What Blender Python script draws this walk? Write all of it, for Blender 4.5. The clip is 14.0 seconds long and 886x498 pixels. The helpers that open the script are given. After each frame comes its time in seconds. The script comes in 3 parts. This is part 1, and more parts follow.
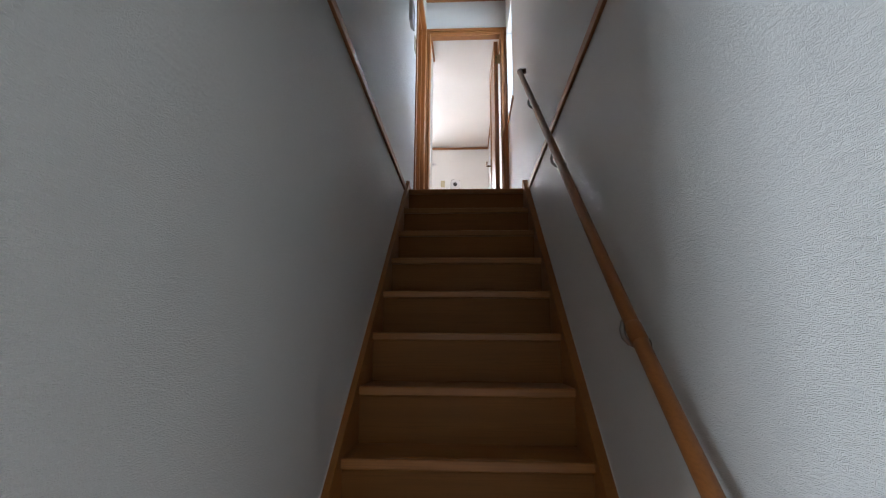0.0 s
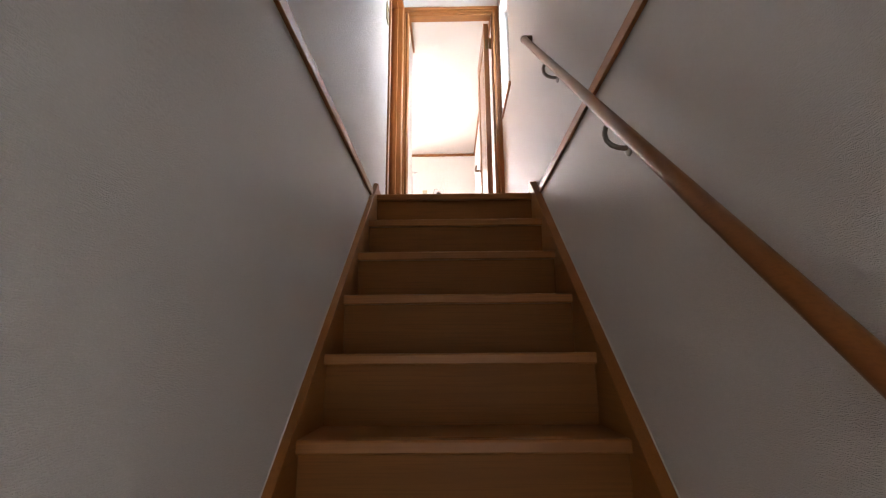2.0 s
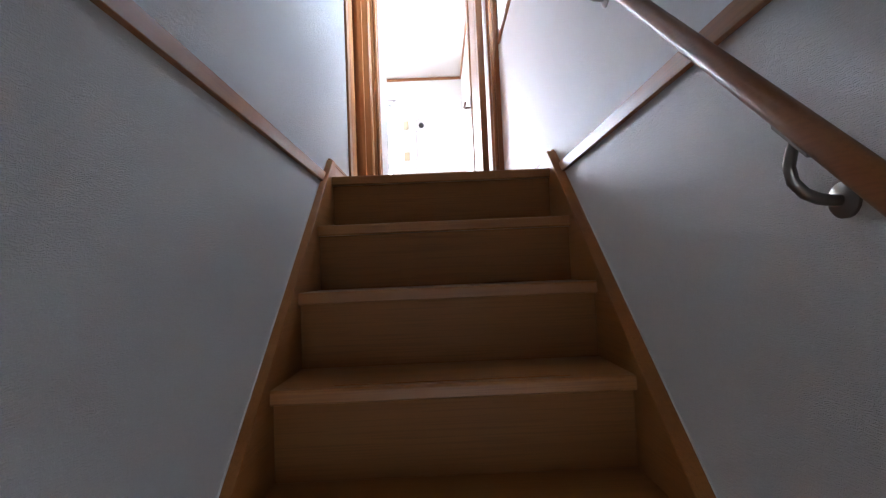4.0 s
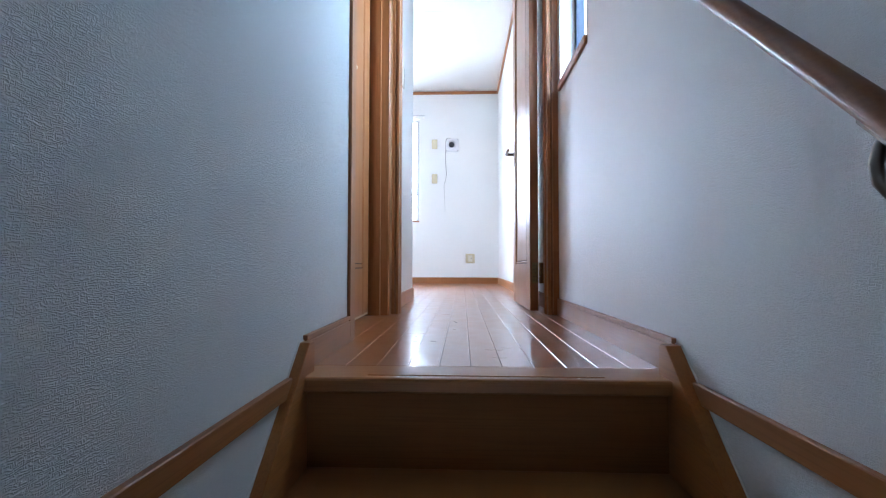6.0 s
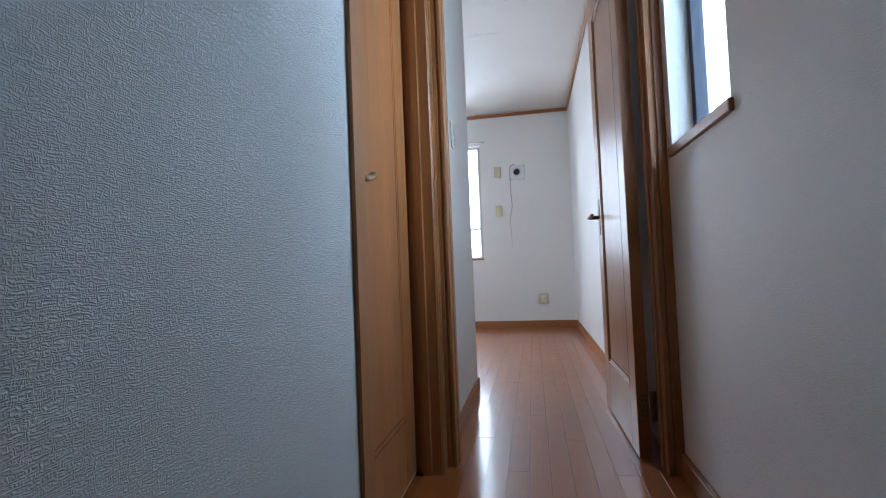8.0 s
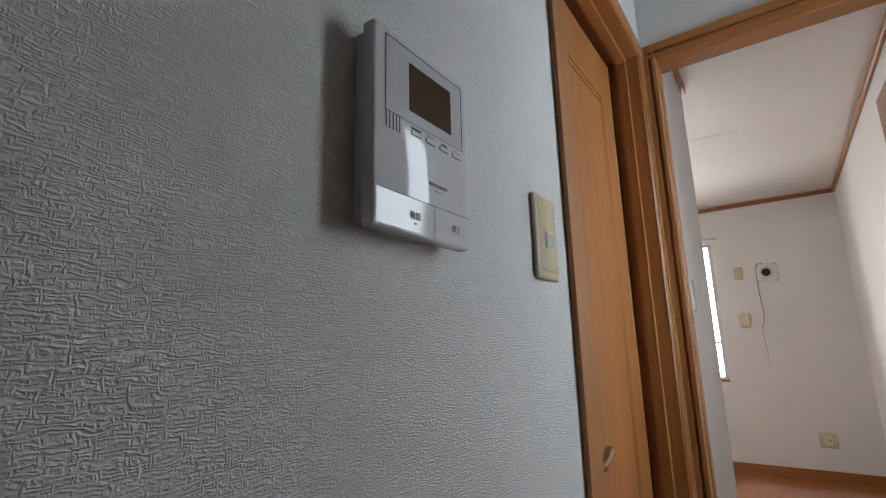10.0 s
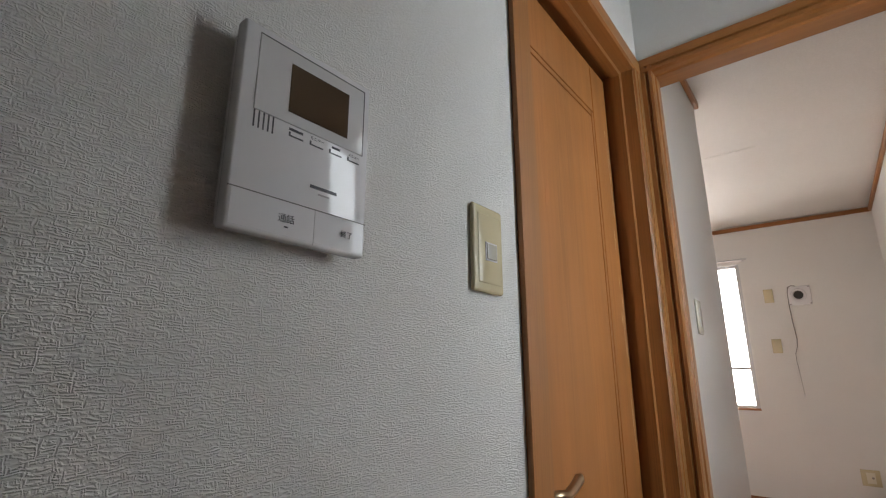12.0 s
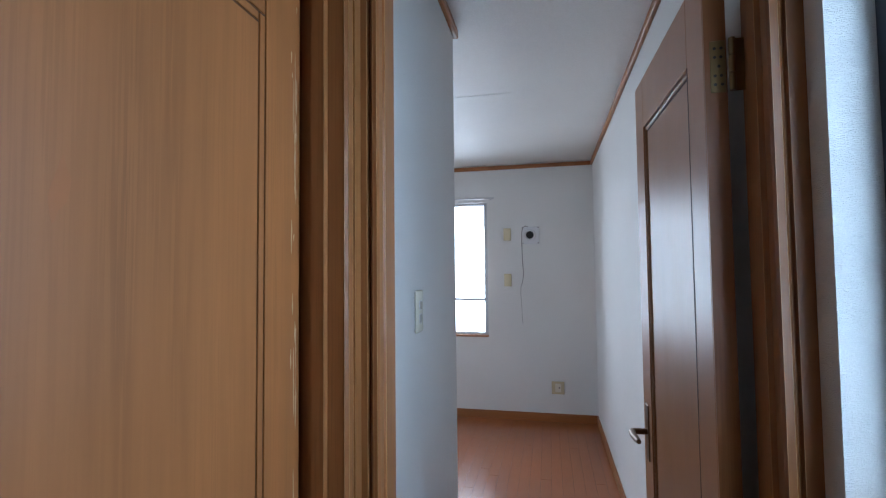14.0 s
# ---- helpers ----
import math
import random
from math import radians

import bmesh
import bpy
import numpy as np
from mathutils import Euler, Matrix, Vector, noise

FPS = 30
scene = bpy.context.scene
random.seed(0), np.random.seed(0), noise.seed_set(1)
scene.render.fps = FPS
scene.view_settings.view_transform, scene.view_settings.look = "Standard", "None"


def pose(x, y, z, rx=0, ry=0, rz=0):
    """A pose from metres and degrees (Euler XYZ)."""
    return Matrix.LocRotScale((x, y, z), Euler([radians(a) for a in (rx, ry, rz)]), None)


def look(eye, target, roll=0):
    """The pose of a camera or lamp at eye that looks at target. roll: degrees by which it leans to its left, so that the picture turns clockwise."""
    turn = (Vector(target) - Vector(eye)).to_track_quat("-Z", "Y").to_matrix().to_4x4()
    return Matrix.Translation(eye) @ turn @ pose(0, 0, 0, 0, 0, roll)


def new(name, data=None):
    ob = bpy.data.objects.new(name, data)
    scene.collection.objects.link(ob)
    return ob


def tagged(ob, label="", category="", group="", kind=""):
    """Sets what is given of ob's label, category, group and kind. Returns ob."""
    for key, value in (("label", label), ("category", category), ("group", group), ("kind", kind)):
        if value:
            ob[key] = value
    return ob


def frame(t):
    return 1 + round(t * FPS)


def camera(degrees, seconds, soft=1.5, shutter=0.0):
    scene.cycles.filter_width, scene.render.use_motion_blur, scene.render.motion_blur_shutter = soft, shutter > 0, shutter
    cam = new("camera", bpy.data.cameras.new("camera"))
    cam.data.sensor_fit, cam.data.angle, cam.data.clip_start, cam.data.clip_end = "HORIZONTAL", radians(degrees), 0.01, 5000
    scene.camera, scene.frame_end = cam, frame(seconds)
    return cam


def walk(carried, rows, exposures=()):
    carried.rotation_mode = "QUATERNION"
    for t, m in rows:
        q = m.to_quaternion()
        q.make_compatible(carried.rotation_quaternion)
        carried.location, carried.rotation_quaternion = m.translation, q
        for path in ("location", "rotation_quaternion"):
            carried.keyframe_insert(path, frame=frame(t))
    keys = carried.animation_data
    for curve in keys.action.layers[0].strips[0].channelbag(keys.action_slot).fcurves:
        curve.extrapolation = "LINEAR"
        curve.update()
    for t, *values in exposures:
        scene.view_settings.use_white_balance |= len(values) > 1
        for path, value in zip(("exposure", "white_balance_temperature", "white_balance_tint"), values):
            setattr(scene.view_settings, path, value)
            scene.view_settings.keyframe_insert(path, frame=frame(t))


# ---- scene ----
cam = camera(86.5, 14.0, soft=1.2)
PATH = [
    (0, (0.365, -2.86, -0.966), (0.267, -0.901, -0.572), 0.4),
    (0.5, (0.349, -2.687, -0.954), (0.262, -0.732, -0.54), 0.6),
    (1, (0.339, -2.52, -0.948), (0.285, -0.57, -0.507), 0.1),
    (1.5, (0.346, -2.289, -0.848), (0.336, -0.345, -0.376), -0.3),
    (2, (0.338, -2.099, -0.75), (0.312, -0.15, -0.303), -0.4),
    (2.2, (0.33, -2.031, -0.684), (0.311, -0.077, -0.255), -0.5),
    (4.3, (0.351, -1.469, -0.237), (0.371, 0.528, -0.146), -2.5),
    (4.5, (0.354, -1.412, -0.158), (0.374, 0.585, -0.055), -2.0),
    (5, (0.322, -1.27, -0.059), (0.298, 0.727, 0.052), -0.6),
    (5.5, (0.3, -1.092, 0.094), (0.241, 0.905, 0.185), 0.3),
    (6, (0.319, -0.943, 0.226), (0.235, 1.054, 0.295), 0.1),
    (6.5, (0.315, -0.804, 0.33), (0.141, 1.187, 0.406), -1.1),
    (7, (0.33, -0.657, 0.485), (0.08, 1.326, 0.532), -2.2),
    (7.2, (0.34, -0.614, 0.514), (0.073, 1.367, 0.568), -2.2),
    (9.3, (0.251, -0.168, 1.069), (-0.562, 1.647, 1.28), -2.4),
    (9.5, (0.251, -0.195, 1.103), (-0.665, 1.563, 1.37), -2.1),
    (10, (0.234, -0.257, 1.126), (-0.894, 1.342, 1.537), -1.4),
    (10.5, (0.235, -0.263, 1.128), (-0.98, 1.246, 1.627), -0.8),
    (11, (0.255, -0.253, 1.126), (-0.994, 1.207, 1.679), -0.4),
    (11.5, (0.291, -0.234, 1.119), (-0.984, 1.197, 1.691), -0.4),
    (12, (0.318, -0.165, 1.118), (-0.896, 1.346, 1.611), -0.1),
    (12.5, (0.318, -0.001, 1.122), (-0.724, 1.661, 1.512), -0.2),
    (13, (0.332, 0.121, 1.226), (-0.473, 1.931, 1.498), -0.9),
    (13.5, (0.356, 0.256, 1.29), (-0.23, 2.16, 1.472), -1.2),
    (14, (0.344, 0.373, 1.408), (-0.091, 2.324, 1.496), -0.6),
]
walk(cam, [(t, look(eye, target, roll)) for t, eye, target, roll in PATH],
     exposures=[(0.0, 0.4, 6900, 16), (1.0, 0.85, 8300, 26), (2.0, 1.28, 8200, 26), (4.5, 1.62, 5700, 14), (5.5, 1.28, 5400, 10), (7.0, 0.25, 5500, 8), (9.5, -0.6, 7000, 16), (11.0, -0.38, 8300, 22), (12.0, -0.55, 8300, 20), (12.6, -0.8, 6700, 14), (13.3, -0.78, 6500, 12), (14.0, -0.85, 5700, 10)])

# ---------------------------------------------------------------- world and lights
L, R = -0.022, 0.760          # wall faces of stairwell and hall
RISE, GO = 0.185, 0.2025      # stair step
CEIL = 2.41                   # upper ceiling
LOW = -14 * RISE              # lower floor

world = bpy.data.worlds.new("sky")
scene.world = world
world.use_nodes = True
wn = world.node_tree
sky = wn.nodes.new("ShaderNodeTexSky")
sky.sky_type = "NISHITA"
sky.sun_disc = False
sky.sun_elevation = radians(50)
sky.sun_rotation = radians(200)
wn.links.new(sky.outputs[0], wn.nodes["Background"].inputs[0])
wn.nodes["Background"].inputs[1].default_value = 0.1


def window_light(name, eye, target, w, h, power, colour):
    d = bpy.data.lights.new(name, "AREA")
    d.shape, d.size, d.size_y, d.energy, d.color = "RECTANGLE", w, h, power, colour
    ob = new(name, d)
    ob.matrix_world = look(eye, target)
    return ob


window_light("hall_window_daylight", (R + 0.113, 0.96, 1.495), (0.0, 0.96, 1.495), 0.44, 0.90, 10, (0.58, 0.80, 1.0))
window_light("room_window_daylight", (-0.62, 5.25, 1.45), (-0.55, 2.0, 1.2), 0.95, 1.4, 46, (0.86, 0.93, 1.0))
window_light("room_side_daylight", (-2.55, 3.6, 1.4), (0.7, 3.3, 1.3), 1.6, 1.3, 36, (0.84, 0.92, 1.0))
window_light("entrance_daylight", (-1.95, -3.75, -1.15), (0.8, -2.7, -1.2), 0.9, 1.2, 48, (0.66, 0.84, 1.0))

# ---------------------------------------------------------------- materials


def nodes_of(name, rough=0.5, metal=0.0):
    m = bpy.data.materials.new(name)
    m.use_nodes = True
    t = m.node_tree
    b = t.nodes["Principled BSDF"]
    b.inputs["Roughness"].default_value = rough
    b.inputs["Metallic"].default_value = metal
    return m, t, b


def noise_tex(t, scale, detail=3.0, vec=(1, 1, 1), rot=(0, 0, 0), rough=0.5):
    co = t.nodes.new("ShaderNodeTexCoord")
    mp = t.nodes.new("ShaderNodeMapping")
    mp.inputs["Scale"].default_value = vec
    mp.inputs["Rotation"].default_value = rot
    t.links.new(co.outputs["Object"], mp.inputs["Vector"])
    n = t.nodes.new("ShaderNodeTexNoise")
    n.inputs["Scale"].default_value = scale
    n.inputs["Detail"].default_value = detail
    n.inputs["Roughness"].default_value = rough
    t.links.new(mp.outputs[0], n.inputs["Vector"])
    return n.outputs["Fac"]


def ramp(t, fac, stops):
    r = t.nodes.new("ShaderNodeValToRGB")
    el = r.color_ramp.elements
    while len(el) < len(stops):
        el.new(0.5)
    for e, (p, c) in zip(el, stops):
        e.position, e.color = p, (*c, 1) if len(c) == 3 else c
    t.links.new(fac, r.inputs[0])
    return r.outputs[0]


def mixc(t, fac, a, b, mode="MIX"):
    m = t.nodes.new("ShaderNodeMix")
    m.data_type, m.blend_type = "RGBA", mode
    for s, v in ((m.inputs[0], fac), (m.inputs[6], a), (m.inputs[7], b)):
        if isinstance(v, (int, float)):
            s.default_value = v
        elif isinstance(v, tuple):
            s.default_value = (*v, 1)
        else:
            t.links.new(v, s)
    return m.outputs[2]


def maths(t, op, a, b=0.0):
    m = t.nodes.new("ShaderNodeMath")
    m.operation = op
    for s, v in ((m.inputs[0], a), (m.inputs[1], b)):
        if isinstance(v, (int, float)):
            s.default_value = v
        else:
            t.links.new(v, s)
    return m.outputs[0]


def bump(t, b, height, strength, dist):
    n = t.nodes.new("ShaderNodeBump")
    n.inputs["Strength"].default_value = strength
    n.inputs["Distance"].default_value = dist
    t.links.new(height, n.inputs["Height"])
    t.links.new(n.outputs[0], b.inputs["Normal"])


def scaled(c, k):
    return tuple(min(1.0, v * k) for v in c)


def wallpaper(name, base):
    """Vinyl wallpaper pressed with patches of short level threads and patches of upright ones."""
    m, t, b = nodes_of(name, 0.50)
    co = t.nodes.new("ShaderNodeTexCoord")
    sp = t.nodes.new("ShaderNodeSeparateXYZ")
    t.links.new(co.outputs["Object"], sp.inputs[0])
    along = maths(t, "ADD", sp.outputs[0], sp.outputs[1])

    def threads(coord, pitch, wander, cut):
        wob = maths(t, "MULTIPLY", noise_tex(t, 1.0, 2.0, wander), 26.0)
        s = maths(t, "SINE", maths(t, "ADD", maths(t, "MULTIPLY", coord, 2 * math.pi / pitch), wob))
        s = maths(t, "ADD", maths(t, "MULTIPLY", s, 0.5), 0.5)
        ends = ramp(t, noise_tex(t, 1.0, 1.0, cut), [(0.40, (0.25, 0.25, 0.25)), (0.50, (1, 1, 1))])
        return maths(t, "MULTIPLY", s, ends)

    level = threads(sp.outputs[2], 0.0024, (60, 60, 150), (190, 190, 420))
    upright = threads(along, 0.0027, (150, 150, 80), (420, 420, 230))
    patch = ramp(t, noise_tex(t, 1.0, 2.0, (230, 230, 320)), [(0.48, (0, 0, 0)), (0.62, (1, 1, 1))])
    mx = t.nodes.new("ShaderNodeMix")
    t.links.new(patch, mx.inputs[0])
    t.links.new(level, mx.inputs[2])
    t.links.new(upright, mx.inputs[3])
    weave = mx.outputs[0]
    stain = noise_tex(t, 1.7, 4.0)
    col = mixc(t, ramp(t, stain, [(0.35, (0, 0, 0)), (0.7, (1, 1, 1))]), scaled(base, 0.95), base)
    # hollows between threads painted darker, as shade in the pressed relief
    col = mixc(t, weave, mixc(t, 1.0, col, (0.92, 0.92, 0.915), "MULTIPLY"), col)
    t.links.new(col, b.inputs["Base Color"])
    b.inputs["Specular IOR Level"].default_value = 0.5
    bump(t, b, weave, 1.0, 0.0009)
    return m


def wood(name, base, axis, rough=0.35, grain=0.22, spread=1.0, coat=0.0, pore=0.88, spec=0.5, relief=0.12, smudge=1.1):
    """Stained wood, its grain along one axis, with slow tone changes and fine pores."""
    m, t, b = nodes_of(name, rough)
    along = [14.0, 14.0, 14.0]
    along["xyz".index(axis)] = 0.9
    fine = [260.0, 260.0, 260.0]
    fine["xyz".index(axis)] = 5.0
    big = noise_tex(t, 1.0, 4.0, along, rough=0.6)
    pores = noise_tex(t, 1.0, 2.0, fine)
    dark, lite = scaled(base, 1 - grain), scaled(base, 1 + grain * 0.7)
    col = ramp(t, big, [(0.3, dark), (0.5, base), (0.72, lite)])
    col = mixc(t, ramp(t, pores, [(0.38, (1, 1, 1)), (0.52, (0, 0, 0))]), col, scaled(base, pore))
    info = t.nodes.new("ShaderNodeObjectInfo")
    tone = ramp(t, info.outputs["Random"], [(0.0, (1 - 0.12 * spread,) * 3), (1.0, (1 + 0.07 * spread,) * 3)])
    col = mixc(t, 1.0, col, tone, "MULTIPLY")
    t.links.new(col, b.inputs["Base Color"])
    smear = noise_tex(t, 9.0, 4.0)
    t.links.new(ramp(t, smear, [(0.3, (rough * 0.93,) * 3), (0.75, (rough * smudge,) * 3)]), b.inputs["Roughness"])
    b.inputs["Specular IOR Level"].default_value = spec
    b.inputs["Coat Weight"].default_value = coat
    b.inputs["Coat Roughness"].default_value = 0.13
    if relief:
        bump(t, b, pores, relief, 0.0004)
    return m


def plain(name, base, rough=0.4, metal=0.0, speck=0.06):
    m, t, b = nodes_of(name, rough, metal)
    n = noise_tex(t, 35.0, 4.0)
    t.links.new(ramp(t, n, [(0.3, scaled(base, 1 - speck)), (0.7, base)]), b.inputs["Base Color"])
    return m


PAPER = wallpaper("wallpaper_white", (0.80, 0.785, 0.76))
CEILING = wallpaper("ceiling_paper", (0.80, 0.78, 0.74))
TRIM = (0.33, 0.125, 0.036)
TRIM_X, TRIM_Y, TRIM_Z = (wood("trim_wood_" + a, TRIM, a, 0.40, 0.16) for a in "xyz")
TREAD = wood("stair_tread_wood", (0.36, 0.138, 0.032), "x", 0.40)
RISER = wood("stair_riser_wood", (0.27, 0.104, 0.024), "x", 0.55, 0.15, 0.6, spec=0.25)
STRING = wood("stair_stringer_wood", (0.34, 0.125, 0.029), "y", 0.45, 0.12, 0.3, spec=0.35)
RAIL = wood("handrail_wood", (0.30, 0.105, 0.028), "y", 0.30, 0.06)
LEAF = wood("door_wood", (0.37, 0.138, 0.042), "z", 0.44, 0.24, 0.15, pore=0.97, spec=0.4)
LEAF_D = wood("door_wood_shade", (0.35, 0.155, 0.060), "z", 0.33, 0.07, 0.15, pore=0.96, spec=0.35)
FLOOR = wood("floor_wood", (0.31, 0.090, 0.020), "y", 0.30, 0.10, 0.2, coat=0.6, pore=0.93, spec=0.4, relief=0.0, smudge=1.2)
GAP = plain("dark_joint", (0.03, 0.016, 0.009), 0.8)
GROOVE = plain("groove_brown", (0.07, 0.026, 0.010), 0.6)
RUB = plain("worn_bare_wood", (0.66, 0.47, 0.30), 0.6, 0, 0.25)
PEEL = plain("peeled_veneer", (0.47, 0.215, 0.085), 0.5, 0, 0.2)
# paler wood for rubbed arrises, with their edge highlight put into the colour
WORN_GLINT = plain("worn_edge_highlight", (0.50, 0.26, 0.11), 0.4, 0, 0.25)
SCUFF = plain("dull_scuff", (0.20, 0.085, 0.035), 0.55)
STAIN = plain("tape_stain", (0.40, 0.135, 0.034), 0.4)
BEIGE = plain("beige_plastic", (0.55, 0.475, 0.31), 0.06, 0, 0.02)
CREAM = plain("cream_plastic", (0.68, 0.64, 0.52), 0.25, 0, 0.02)
WHITE = plain("white_plastic", (0.70, 0.69, 0.70), 0.07, 0, 0.02)
ROCKER = plain("rocker_grey_plastic", (0.44, 0.42, 0.36), 0.22, 0, 0.02)
GREY = plain("grey_print", (0.06, 0.06, 0.07), 0.5)
SCREEN = plain("dark_screen", (0.075, 0.046, 0.028), 0.05, 0, 0.02)
BRONZE = plain("bronze_metal", (0.16, 0.10, 0.065), 0.32, 1.0)
PALEBRONZE = plain("pale_bronze_metal", (0.50, 0.36, 0.24), 0.28, 1.0)
STEEL = plain("dark_steel", (0.30, 0.27, 0.24), 0.30, 1.0)
BRASS = plain("aged_brass", (0.27, 0.185, 0.085), 0.36, 1.0)
ALU = plain("dark_blue_aluminium", (0.014, 0.020, 0.040), 0.45, 0.0)
SILVER = plain("silver_metal", (0.55, 0.55, 0.57), 0.3, 1.0)
BLACK = plain("black_hole", (0.012, 0.010, 0.010), 0.4)
CAULK = plain("white_caulk", (0.75, 0.72, 0.68), 0.6)
LOWFLOOR = wood("lower_floor_wood", (0.30, 0.12, 0.045), "y", 0.28)
mg, tg, bg = nodes_of("window_glass", 0.0)
bg.inputs["Transmission Weight"].default_value = 1.0
bg.inputs["IOR"].default_value = 1.02
GLASS = mg

mb, tb, bb = nodes_of("bright_haze", 1.0)
bb.inputs["Base Color"].default_value = (0.8, 0.85, 0.9, 1)
bb.inputs["Emission Color"].default_value = (0.68, 0.85, 1.0, 1)
bb.inputs["Emission Strength"].default_value = 6.0
HAZE = mb

# ---------------------------------------------------------------- mesh helpers
BASES = {}


def box(bm, x0, x1, y0, y1, z0, z1, bevel=0.0, seg=1):
    vs = bmesh.ops.create_cube(bm, size=1.0)["verts"]
    for v in vs:
        v.co = Vector(((x0 + x1) / 2 + v.co.x * (x1 - x0), (y0 + y1) / 2 + v.co.y * (y1 - y0), (z0 + z1) / 2 + v.co.z * (z1 - z0)))
    if bevel:
        es = list({e for v in vs for e in v.link_edges})
        bmesh.ops.bevel(bm, geom=es, offset=bevel, segments=seg, affect="EDGES", profile=0.5)
    return bm


def boxes(*dims, bevel=0.0, seg=1):
    bm = bmesh.new()
    for d in dims:
        box(bm, *d, bevel=bevel, seg=seg)
    return bm


def prism(bm, pts, axis, a, b):
    """A closed outline in the two other axes, drawn out along one axis from a to b."""
    def place(p, q, s):
        return {"x": (s, p, q), "y": (p, s, q), "z": (p, q, s)}[axis]
    lo = [bm.verts.new(place(p, q, a)) for p, q in pts]
    hi = [bm.verts.new(place(p, q, b)) for p, q in pts]
    n = len(pts)
    bm.faces.new(lo)
    bm.faces.new(hi[::-1])
    for i in range(n):
        bm.faces.new((lo[i], hi[i], hi[(i + 1) % n], lo[(i + 1) % n]))
    bmesh.ops.recalc_face_normals(bm, faces=bm.faces)
    return bm


def tube(bm, pts, r, n=12, close=True):
    """A round bar along a line of points."""
    pts = [Vector(p) for p in pts]
    rings = []
    side = None
    for i, p in enumerate(pts):
        d = (pts[min(i + 1, len(pts) - 1)] - pts[max(i - 1, 0)]).normalized()
        if side is None:
            side = d.orthogonal().normalized()
        side = (side - d * side.dot(d)).normalized()
        up = d.cross(side)
        rr = r[i] if isinstance(r, (list, tuple)) else r
        rings.append([bm.verts.new(p + rr * (math.cos(a) * side + math.sin(a) * up)) for a in [2 * math.pi * k / n for k in range(n)]])
    for a, b in zip(rings, rings[1:]):
        for k in range(n):
            bm.faces.new((a[k], a[(k + 1) % n], b[(k + 1) % n], b[k]))
    if close:
        bm.faces.new(rings[0][::-1])
        bm.faces.new(rings[-1])
    bmesh.ops.recalc_face_normals(bm, faces=bm.faces)
    return bm


def mesh_of(name, bm, mat, smooth=False):
    me = bpy.data.meshes.new(name)
    if smooth:
        for f in bm.faces:
            f.smooth = True
    bm.to_mesh(me)
    bm.free()
    if smooth:
        me.set_sharp_from_angle(angle=radians(40))
    me.materials.append(mat)
    return me


def thing(name, base, label, category, group="", kind=""):
    ob = new(name)
    ob.location = base
    BASES[ob] = Vector(base)
    return tagged(ob, label, category, group, kind)


def part(name, bm, mat, parent, label="", smooth=False):
    base = BASES[parent]
    bmesh.ops.translate(bm, verts=bm.verts, vec=-base)
    ob = new(name, mesh_of(name, bm, mat, smooth))
    ob.parent = parent
    BASES[ob] = base
    if label:
        ob["label"] = label
    return ob


def solid(name, bm, mat, label, category, kind="structure", smooth=False):
    ob = new(name, mesh_of(name, bm, mat, smooth))
    BASES[ob] = Vector((0, 0, 0))
    return tagged(ob, label, category, "", kind)


def lettering(name, body, size, m, mat, parent):
    """Flat writing from the built-in font, as a mesh."""
    cu = bpy.data.curves.new(name, "FONT")
    cu.body, cu.size, cu.align_x, cu.align_y, cu.extrude = body, size, "CENTER", "CENTER", 0.0001
    tmp = new(name + "_draft", cu)
    bpy.context.view_layer.update()
    me = bpy.data.meshes.new_from_object(tmp.evaluated_get(bpy.context.evaluated_depsgraph_get()))
    bpy.data.objects.remove(tmp)
    me.materials.clear()
    me.materials.append(mat)
    me.transform(Matrix.Translation(-BASES[parent]) @ m)
    ob = new(name, me)
    ob.parent = parent
    BASES[ob] = BASES[parent]
    return ob


# ---------------------------------------------------------------- walls, floors, ceilings
T = 0.12
DL0, DL1 = 0.437, 1.234       # outer edges of the side door's casing along the left wall
FW = 1.250                    # hall face of the wall with the room's door
RB = 1.345                    # room face of that wall
RE = 2.240                    # end of the room's entry passage
FAR = 4.890                   # far wall of the room
WY0, WY1, WZ0, WZ1 = 0.735, 1.184, 1.040, 1.950   # hall window opening
SX = -2.30                    # the room's side wall

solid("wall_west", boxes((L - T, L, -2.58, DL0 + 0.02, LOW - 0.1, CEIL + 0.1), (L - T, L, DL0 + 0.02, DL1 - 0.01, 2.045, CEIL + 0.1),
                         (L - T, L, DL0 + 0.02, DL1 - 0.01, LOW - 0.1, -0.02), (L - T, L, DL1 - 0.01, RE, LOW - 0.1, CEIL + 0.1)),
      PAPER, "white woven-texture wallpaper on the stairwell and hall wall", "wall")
solid("wall_east", boxes((R, R + T, -4.8, WY0, LOW - 0.1, CEIL + 0.1), (R, R + T, WY0, WY1, LOW - 0.1, WZ0), (R, R + T, WY0, WY1, WZ1, CEIL + 0.1),
                         (R, R + T, WY1, FAR, LOW - 0.1, CEIL + 0.1)),
      PAPER, "white woven-texture wallpaper on the wall along the handrail", "wall")
solid("wall_door", boxes((L, R, FW, RB, 2.05, CEIL + 0.1)), PAPER, "white papered wall above the room's doorway", "wall")
solid("wall_north", boxes((SX, -1.05, FAR, FAR + T, -0.2, CEIL + 0.1), (-1.05, -0.225, FAR, FAR + T, -0.2, 0.775), (-1.05, -0.225, FAR, FAR + T, 2.055, CEIL + 0.1),
                          (-0.225, R + T, FAR, FAR + T, -0.2, CEIL + 0.1)),
      PAPER, "plain white papered far wall of the room", "wall")
